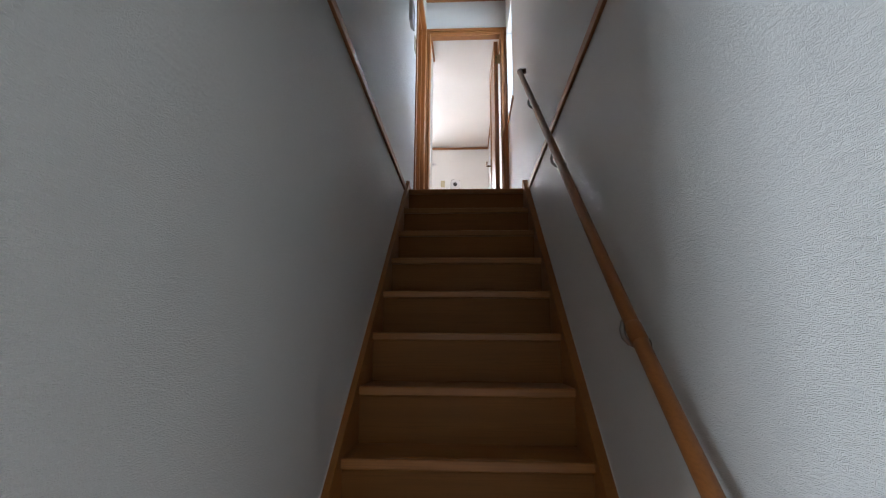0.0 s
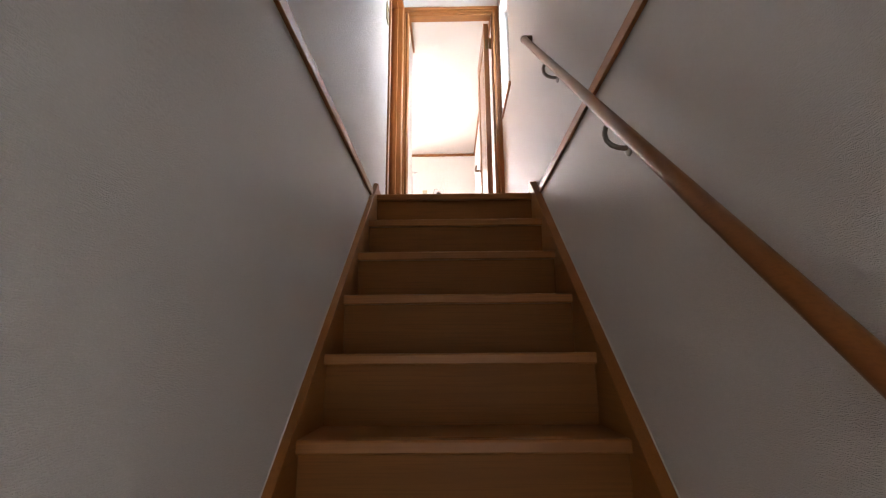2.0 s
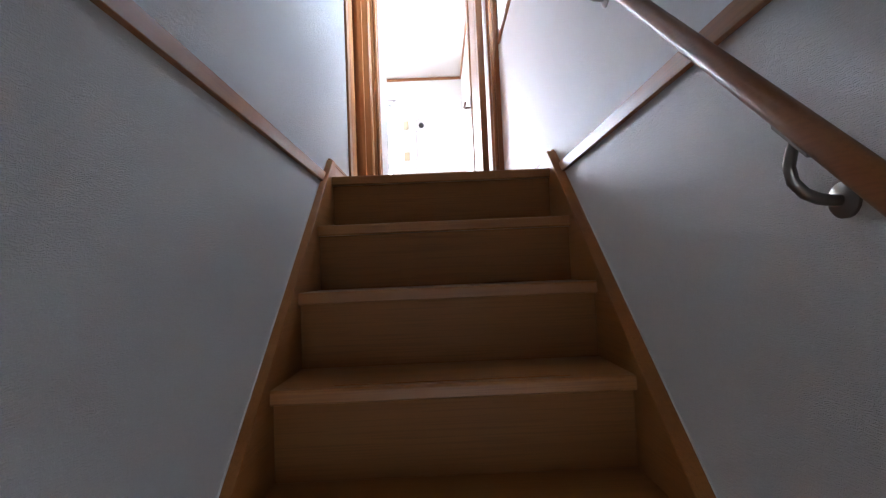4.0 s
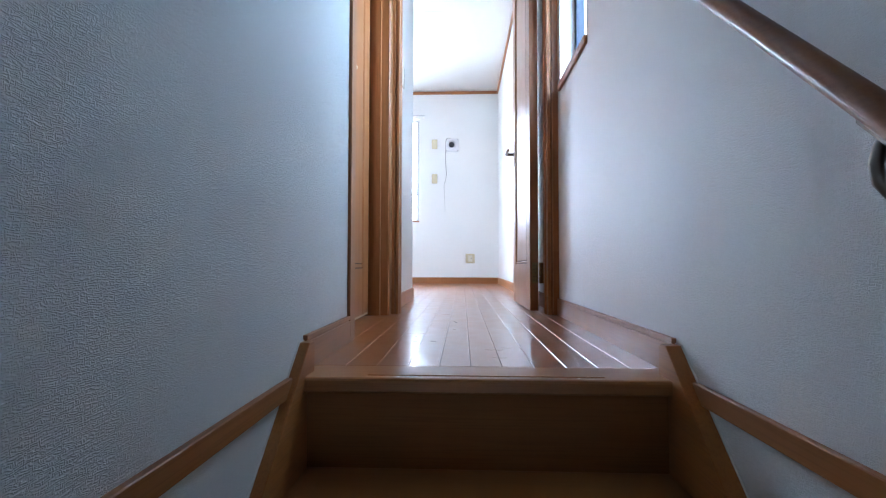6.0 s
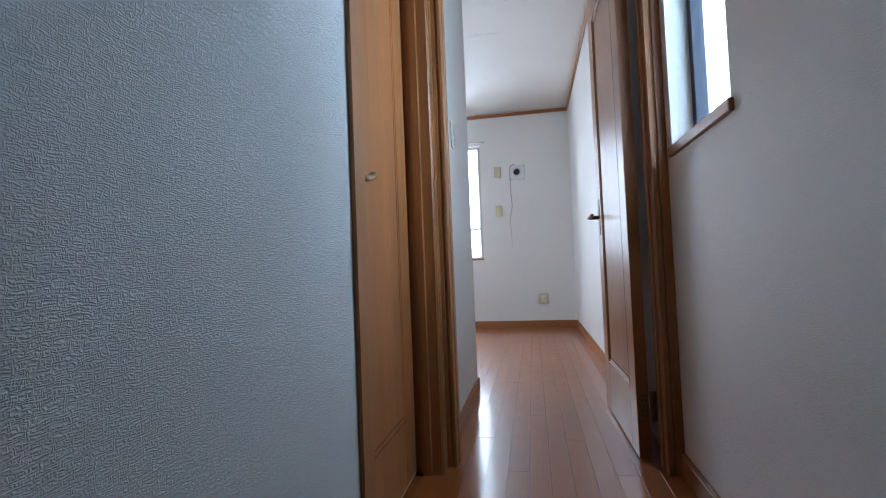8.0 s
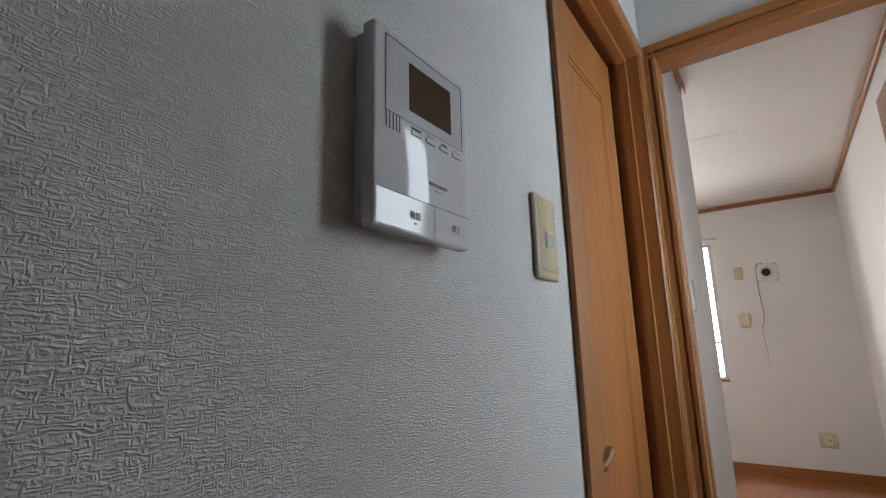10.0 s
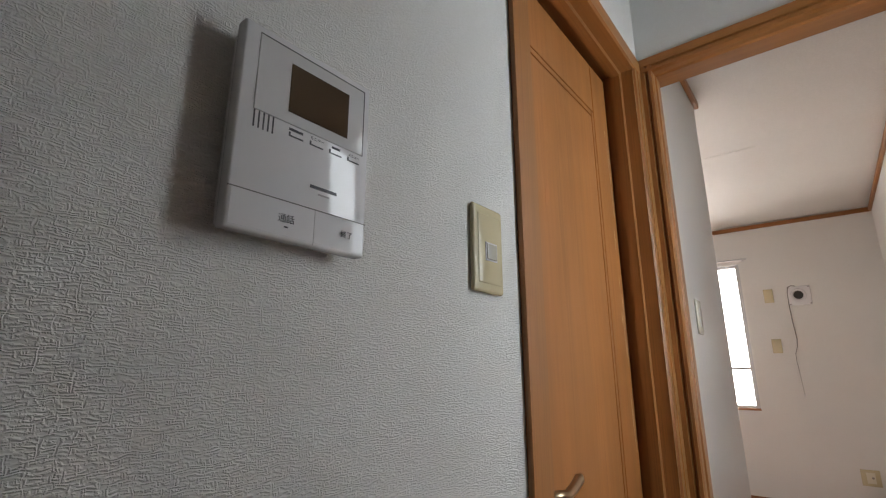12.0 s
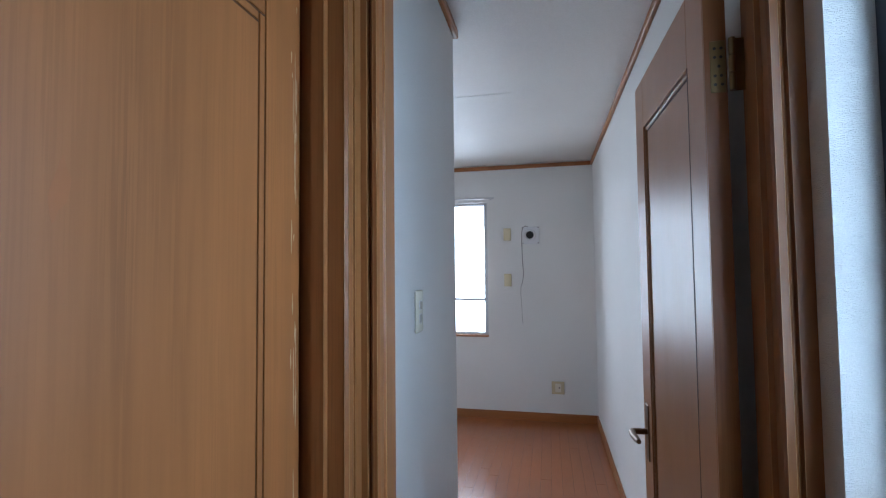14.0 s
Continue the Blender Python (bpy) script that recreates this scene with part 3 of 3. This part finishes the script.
door_part("panel", boxes((xf + 0.008, HX - 0.008, P0 + 0.016, P1 - 0.016, Q0 + 0.016, Q1 - 0.016), bevel=0.003), LEAF_D, rd)
for a, b, c, d in ((P0 + 0.004, P0 + 0.012, Q0 + 0.004, Q1 - 0.004), (P1 - 0.012, P1 - 0.004, Q0 + 0.004, Q1 - 0.004), (P0 + 0.012, P1 - 0.012, Q0 + 0.004, Q0 + 0.012), (P0 + 0.012, P1 - 0.012, Q1 - 0.012, Q1 - 0.004)):
    door_part("moulding", boxes((xf + 0.003, xf + 0.012, a, b, c, d), bevel=0.003), LEAF_D, rd)
# added dark strip paints the shadow gap that the near stile hides
door_part("bead", boxes((xf - 0.0006, xf + 0.006, P0 - 0.004, P0 + 0.0003, Q0, Q1)), GROOVE, rd, "dark strip painted as the shadow gap beside the panel")
hz = 0.905
hy = HY + LW - 0.055
plate = door_part("handle_plate", boxes((xf - 0.004, xf, hy - 0.020, hy + 0.020, hz - 0.085, hz + 0.085), bevel=0.003), BRONZE, rd, "bronze handle plate")
grip = tube(bmesh.new(), [(xf, hy, hz), (xf - 0.040, hy, hz), (xf - 0.048, hy - 0.006, hz), (xf - 0.050, hy - 0.030, hz - 0.002), (xf - 0.049, hy - 0.075, hz + 0.002), (xf - 0.048, hy - 0.105, hz + 0.004)],
            [0.009, 0.009, 0.010, 0.010, 0.0095, 0.007], 12)
door_part("handle", grip, BRONZE, rd, "bronze lever handle", True)
for z in (0.19, 1.79):
    hg = part("hinge", boxes((HX - 0.030, HX - 0.003, HY - 0.0025, HY - 0.0002, z - 0.05, z + 0.05), bevel=0.0008), BRASS, rd, "aged brass hinge leaf")
    part("hinge_leaf", boxes((HX + 0.006, HX + 0.030, HY - 0.006, HY - 0.004, z - 0.05, z + 0.05)), BRASS, rd)
    for q in range(3):
        part("knuckle", tube(bmesh.new(), [(HX + 0.006, HY - 0.009, z - 0.05 + q * 0.034), (HX + 0.006, HY - 0.009, z - 0.018 + q * 0.034)], 0.006, 10), BRASS, hg, smooth=True)
    for sx, sz in ((-0.022, 0.035), (-0.010, 0.035), (-0.022, 0.018), (-0.011, 0.018), (-0.015, 0.0), (-0.022, -0.018), (-0.011, -0.018), (-0.022, -0.035), (-0.010, -0.035)):
        part("screw", tube(bmesh.new(), [(HX + sx, HY - 0.0022, z + sz), (HX + sx, HY - 0.0034, z + sz)], 0.0029, 10), BLACK, hg)

# ---------------------------------------------------------------- windows
w1 = thing("window_1", (R + 0.06, 0.96, WZ0), "small hall window with dark aluminium frame and bright daylight", "window", kind="structure")
part("sill", boxes((R - 0.012, R + 0.070, WY0 - 0.016, WY1 + 0.004, WZ0 - 0.024, WZ0 + 0.006), bevel=0.002), TRIM_Y, w1, "narrow brown wooden sill")
FXA, FXB = R + 0.066, R + 0.105
part("frame_side", boxes((FXA, FXB, WY0 + 0.001, WY0 + 0.018, WZ0 + 0.006, WZ1), (FXA + 0.014, FXB, WY0 + 0.018, WY0 + 0.032, WZ0 + 0.006, WZ1), bevel=0.002), ALU, w1)
part("frame_side", boxes((FXA, FXB, WY1 - 0.030, WY1 - 0.001, WZ0 + 0.006, WZ1), bevel=0.002), ALU, w1)
part("frame_bottom", boxes((FXA + 0.004, FXB, WY0 + 0.018, WY1 - 0.03, WZ0 + 0.006, WZ0 + 0.030), bevel=0.002), ALU, w1)
part("frame_top", boxes((FXA + 0.004, FXB, WY0 + 0.018, WY1 - 0.03, WZ1 - 0.030, WZ1), bevel=0.002), ALU, w1)
pn = part("pane", boxes((R + 0.088, R + 0.092, WY0 + 0.028, WY1 - 0.028, WZ0 + 0.028, WZ1 - 0.028)), GLASS, w1)
pn.visible_shadow = False

w2 = thing("window_2", (-0.63, FAR + 0.06, 0.775), "tall bright window with thin frame and a curtain rod above", "window", kind="structure")
part("frame_side", boxes((-0.262, -0.226, FAR + 0.05, FAR + 0.10, 0.776, 2.054), bevel=0.002), SILVER, w2)
part("frame_side", boxes((-1.049, -1.01, FAR + 0.05, FAR + 0.10, 0.776, 2.054), bevel=0.002), SILVER, w2)
part("mullion", boxes((-1.01, -0.262, FAR + 0.055, FAR + 0.085, 1.105, 1.128), bevel=0.002), SILVER, w2)
part("frame_bottom", boxes((-1.01, -0.262, FAR + 0.05, FAR + 0.10, 0.776, 0.80), bevel=0.002), SILVER, w2)
part("frame_top", boxes((-1.01, -0.262, FAR + 0.05, FAR + 0.10, 2.03, 2.054), bevel=0.002), SILVER, w2)
part("sill", boxes((-1.049, -0.222, FAR - 0.010, FAR + 0.05, 0.762, 0.778), bevel=0.002), TRIM_X, w2)
for z0, z1 in ((0.80, 1.105), (1.128, 2.03)):
    pn = part("pane", boxes((-1.01, -0.262, FAR + 0.068, FAR + 0.072, z0, z1)), GLASS, w2)
    pn.visible_shadow = False

rod = thing("curtain_rod", (-0.6, FAR - 0.04, 2.086), "thin metal curtain rod above the window", "curtain rod")
part("pole", tube(bmesh.new(), [(-1.15, FAR - 0.045, 2.088), (-0.150, FAR - 0.045, 2.088)], 0.007, 10), SILVER, rod, smooth=True)
for x in (-1.10, -0.19):
    part("bracket", boxes((x - 0.008, x + 0.008, FAR - 0.050, FAR, 2.078, 2.098), bevel=0.001), SILVER, rod)

# ---------------------------------------------------------------- fixtures on the walls


def switch_plate(name, base, label, normal, u0, u1, z0, z1, at, rockers, mat, group=""):
    """A rounded plate on a wall. normal: '+x' or '-y'; rockers: (u, z, half width, half height)."""
    ob = thing(name, base, label, "switch", group)
    def dims(a, b, c, d, e, f):
        if normal == "+x":
            return (at + a, at + b, c, d, e, f)
        return (c, d, at - b, at - a, e, f)
    bm = boxes(dims(0.0, 0.0075, u0, u1, z0, z1), bevel=0.0045, seg=4)
    part("plate", bm, mat, ob, smooth=True)
    part("raised_panel", boxes(dims(0.004, 0.0085, u0 + 0.009, u1 - 0.006, z0 + 0.011, z1 - 0.011), bevel=0.0030, seg=3), mat, ob, smooth=True)
    for u, z, hw, hh in rockers:
        part("rocker_frame", boxes(dims(0.006, 0.0096, u - hw - 0.002, u + hw + 0.002, z - hh - 0.002, z + hh + 0.002), bevel=0.0004), WHITE, ob)
        part("rocker", boxes(dims(0.007, 0.0108, u - hw, u + hw, z - hh, z + hh), bevel=0.001, seg=2), ROCKER, ob, "pale grey rocker button", True)
    return ob


switch_plate("light_switch", (L, 0.347, 1.272), "glossy beige light switch plate with one pale rocker", "+x", 0.311, 0.382, 1.213, 1.331, L, [(0.350, 1.268, 0.0115, 0.0105)], BEIGE)
switch_plate("light_switch", (L, 1.674, 1.29), "cream double switch plate inside the room's passage", "+x", 1.639, 1.709, 1.231, 1.350, L, [(1.674, 1.308, 0.011, 0.011), (1.674, 1.270, 0.011, 0.011)], CREAM)


def wall_plate(name, label, category, x0, x1, z0, z1, mat):
    ob = thing(name, ((x0 + x1) / 2, FAR, (z0 + z1) / 2), label, category, "cover plates on the far wall")
    part("plate", boxes((x0, x1, FAR - 0.009, FAR, z0, z1), bevel=0.003, seg=2), mat, ob, smooth=True)
    return ob


wall_plate("cover_plate", "beige blank cover plate high on the far wall", "wall plate", -0.068, 0.002, 1.678, 1.797, BEIGE)
wall_plate("cover_plate", "beige blank cover plate lower on the far wall", "wall plate", -0.068, 0.002, 1.243, 1.362, BEIGE)
ol = wall_plate("wall_outlet", "square beige antenna outlet near the floor", "outlet", 0.353, 0.467, 0.252, 0.368, BEIGE)
part("socket", tube(bmesh.new(), [(0.422, FAR - 0.008, 0.312), (0.422, FAR - 0.013, 0.312)], 0.008, 12), STEEL, ol, smooth=True)
part("inner_frame", boxes((0.385, 0.437, FAR - 0.0105, FAR - 0.008, 0.272, 0.348), bevel=0.001), CREAM, ol)

vent = thing("wall_vent", (0.186, FAR, 1.723), "white square wall vent with a round dark opening", "vent")
part("plate", boxes((0.106, 0.267, FAR - 0.014, FAR, 1.641, 1.805), bevel=0.006, seg=2), WHITE, vent, smooth=True)
ringpts = [(0.180 + 0.047 * math.cos(a), FAR - 0.018, 1.727 + 0.047 * math.sin(a)) for a in np.linspace(0, 2 * math.pi, 33)]
part("ring", tube(bmesh.new(), ringpts, 0.009, 8, False), WHITE, vent, smooth=True)
part("opening", tube(bmesh.new(), [(0.180, FAR - 0.010, 1.727), (0.180, FAR - 0.0165, 1.727)], 0.035, 24), BLACK, vent)
for x, z in ((0.116, 1.651), (0.257, 1.651), (0.257, 1.795), (0.116, 1.795)):
    part("corner_clip", boxes((x - 0.006, x + 0.006, FAR - 0.018, FAR - 0.012, z - 0.004, z + 0.004), bevel=0.001), STEEL, vent)
cord = thing("vent_cord", (0.1, FAR - 0.012, 1.3), "thin grey pull cord hanging from the vent", "cord")
cp = [(0.165, FAR - 0.021, 1.806), (0.140, FAR - 0.022, 1.812), (0.115, FAR - 0.018, 1.800), (0.106, FAR - 0.012, 1.76), (0.103, FAR - 0.006, 1.65), (0.106, FAR - 0.005, 1.50), (0.115, FAR - 0.006, 1.36), (0.106, FAR - 0.006, 1.29),
      (0.088, FAR - 0.006, 1.24), (0.086, FAR - 0.006, 1.18), (0.093, FAR - 0.006, 1.05), (0.099, FAR - 0.006, 0.91)]
part("line", tube(bmesh.new(), cp, [0.0035] * 7 + [0.003, 0.0025, 0.002, 0.0016, 0.0014], 6), plain("cord_grey", (0.22, 0.20, 0.18), 0.6), cord, smooth=True)
part("knob", tube(bmesh.new(), [(0.099, FAR - 0.008, 0.912), (0.099, FAR - 0.008, 0.890)], [0.004, 0.007], 10), WHITE, cord, smooth=True)

# intercom
IY0, IY1, IZ0, IZ1 = -0.018, 0.112, 1.2145, 1.3855
IX = 0.004
ic = thing("video_intercom", (L, 0.047, IZ0), "white plastic video intercom with small dark screen", "intercom")


def iu(u):
    return IY0 + u * (IY1 - IY0)


def iv(v):
    return IZ1 - v * (IZ1 - IZ0)


part("back_box", boxes((L, IX - 0.012, IY0 + 0.004, IY1 - 0.014, IZ0 + 0.006, IZ1 - 0.004), bevel=0.002, seg=2), WHITE, ic)
part("body", boxes((IX - 0.013, IX, IY0, IY1, IZ0, IZ1), bevel=0.0025, seg=3), WHITE, ic, smooth=True)
part("talk_button", boxes((IX - 0.002, IX + 0.0003, IY0 + 0.003, iu(0.573), IZ0 + 0.003, iv(0.822))), WHITE, ic)
part("end_button", boxes((IX - 0.002, IX + 0.0003, iu(0.579), IY1 - 0.003, IZ0 + 0.003, iv(0.822))), WHITE, ic)
SEAM = plain("seam_grey", (0.20, 0.19, 0.19), 0.6)
part("seam", boxes((IX - 0.001, IX + 0.0002, IY0 + 0.0005, IY1 - 0.0005, iv(0.8215), iv(0.816))), SEAM, ic)
part("seam", boxes((IX - 0.001, IX + 0.0001, iu(0.573), iu(0.579), IZ0 + 0.001, iv(0.821))), plain("pale_seam", (0.42, 0.41, 0.41), 0.6), ic)
wn_ = part("window_panel", boxes((IX - 0.001, IX + 0.0008, iu(0.10), iu(0.94), iv(0.435), iv(0.045)), bevel=0.0004), plain("grey_gloss_panel", (0.60, 0.59, 0.59), 0.06, 0, 0.01), ic, "glossy pale grey screen surround")
part("screen", boxes((IX + 0.0006, IX + 0.0012, iu(0.325), iu(0.795), iv(0.375), iv(0.115))), SCREEN, wn_, "small dark screen switched off")
part("panel_edge", boxes((IX + 0.0002, IX + 0.0011, iu(0.935), iu(0.941), iv(0.436), iv(0.044)), (IX + 0.0002, IX + 0.0011, iu(0.10), iu(0.941), iv(0.047), iv(0.043))), GREY, wn_)
for k in range(5):
    u = 0.105 + 0.031 * k
    part("speaker_slot", boxes((IX - 0.001, IX + 0.0002, iu(u), iu(u + 0.010), iv(0.520), iv(0.435))), GREY, ic)
for k in range(4):
    u = 0.345 + 0.155 * k
    part("button_mark", boxes((IX - 0.001, IX + 0.0003, iu(u), iu(u + 0.012), iv(0.490), iv(0.472)), (IX - 0.001, IX + 0.0003, iu(u), iu(u + 0.105), iv(0.495), iv(0.488))), GREY, ic)
face_m = Matrix(((0, 0, 1, IX + 0.0006), (1, 0, 0, 0), (0, 1, 0, 0), (0, 0, 0, 1)))


def on_face(u, v):
    return Matrix.Translation((0, iu(u), iv(v))) @ face_m


lettering("lettering", "\u901a\u8a71", 0.0075, on_face(0.375, 0.905), GREY, ic)
lettering("lettering", "\u7d42\u4e86", 0.0068, on_face(0.835, 0.905), GREY, ic)
lettering("lettering", "\u30e2\u30cb\u30bf\u30fc", 0.0036, on_face(0.555, 0.458), GREY, ic)
lettering("lettering", "\u30e1\u30cb\u30e5\u30fc", 0.0034, on_face(0.865, 0.462), GREY, ic)
for u, w in ((0.395, 0.10), (0.71, 0.07)):
    part("print_bar", boxes((IX, IX + 0.0004, iu(u - w / 2), iu(u + w / 2), iv(0.464), iv(0.452))), GREY, ic)
part("brand_bar", boxes((IX, IX + 0.0004, iu(0.525), iu(0.735), iv(0.713), iv(0.697))), GREY, ic)
part("model_bar", boxes((IX, IX + 0.0003, iu(0.59), iu(0.68), iv(0.740), iv(0.732))), plain("pale_print", (0.35, 0.34, 0.34), 0.5), ic)
part("talk_mark", boxes((IX, IX + 0.0006, iu(0.365), iu(0.39), iv(0.945), iv(0.938))), GREY, ic)

# ---------------------------------------------------------------- floor planks
PW = 0.0703
plank_meshes = {}


def plank_mesh(w, ln):
    key = (round(w, 4), round(ln, 3))
    if key not in plank_meshes:
        bm = bmesh.new()
        box(bm, 0.0003, w - 0.0003, 0.0002, ln - 0.0002, -0.006, 0.0, bevel=0.0008)
        plank_meshes[key] = mesh_of("plank", bm, FLOOR)
    return plank_meshes[key]


rng = random.Random(11)
xs = [0.196 + PW * k for k in range(-36, 9)]
for k, xa in enumerate(xs):
    xb = xa + PW
    lo, hi = (max(xa, L - 0.10), min(xb, R))
    spans = []
    if xa >= L - 0.10:
        spans.append((0.1185, FAR))
    else:
        lo, hi = max(xa, SX), xb
        spans.append((RE, FAR))
    if hi - lo < 0.01:
        continue
    for s0, s1 in spans:
        y = s0
        first = True
        while y < s1 - 0.02:
            ln = 1.818 if not first else (0.303 * (1 + (k * 2) % 5) + 0.2 if s0 < 1 else 0.6 + 0.303 * (k % 4))
            first = False
            ln = min(ln, s1 - y)
            ob = new("plank", plank_mesh(hi - lo, ln))
            ob.parent = floor
            ob.location = (lo, y, 0.0)
            y += ln
# scuffs left on the hall floor
for x, y, w, h in ((0.405, 0.33, 0.022, 0.005), (0.44, 0.36, 0.014, 0.003), (0.41, 0.22, 0.018, 0.0025), (0.29, 0.72, 0.004, 0.003)):
    bm = prism(bmesh.new(), [(x + w * math.cos(a) * (1 + 0.3 * math.sin(3 * a)), y + h * math.sin(a) * (1 + 0.2 * math.cos(5 * a))) for a in np.linspace(0, 2 * math.pi, 15)[:-1]], "z", 0.0, 0.0003)
    part("scuff", bm, SCUFF, floor, "dull scuff on the varnish")
for x, y, w, h in ((0.292, 0.93, 0.003, 0.004), (0.285, 0.955, 0.004, 0.002), (0.172, 0.546, 0.003, 0.005), (0.177, 0.46, 0.008, 0.002), (0.231, 0.465, 0.006, 0.002), (0.16, 1.02, 0.002, 0.003)):
    bm = prism(bmesh.new(), [(x + w * math.cos(a) * (1 + 0.4 * math.sin(2 * a + 90 * x)), y + h * math.sin(a)) for a in np.linspace(0, 2 * math.pi, 11)[:-1]], "z", 0.0, 0.0006)
    part("speck", bm, GAP, floor, "dark speck of dirt on the varnish")
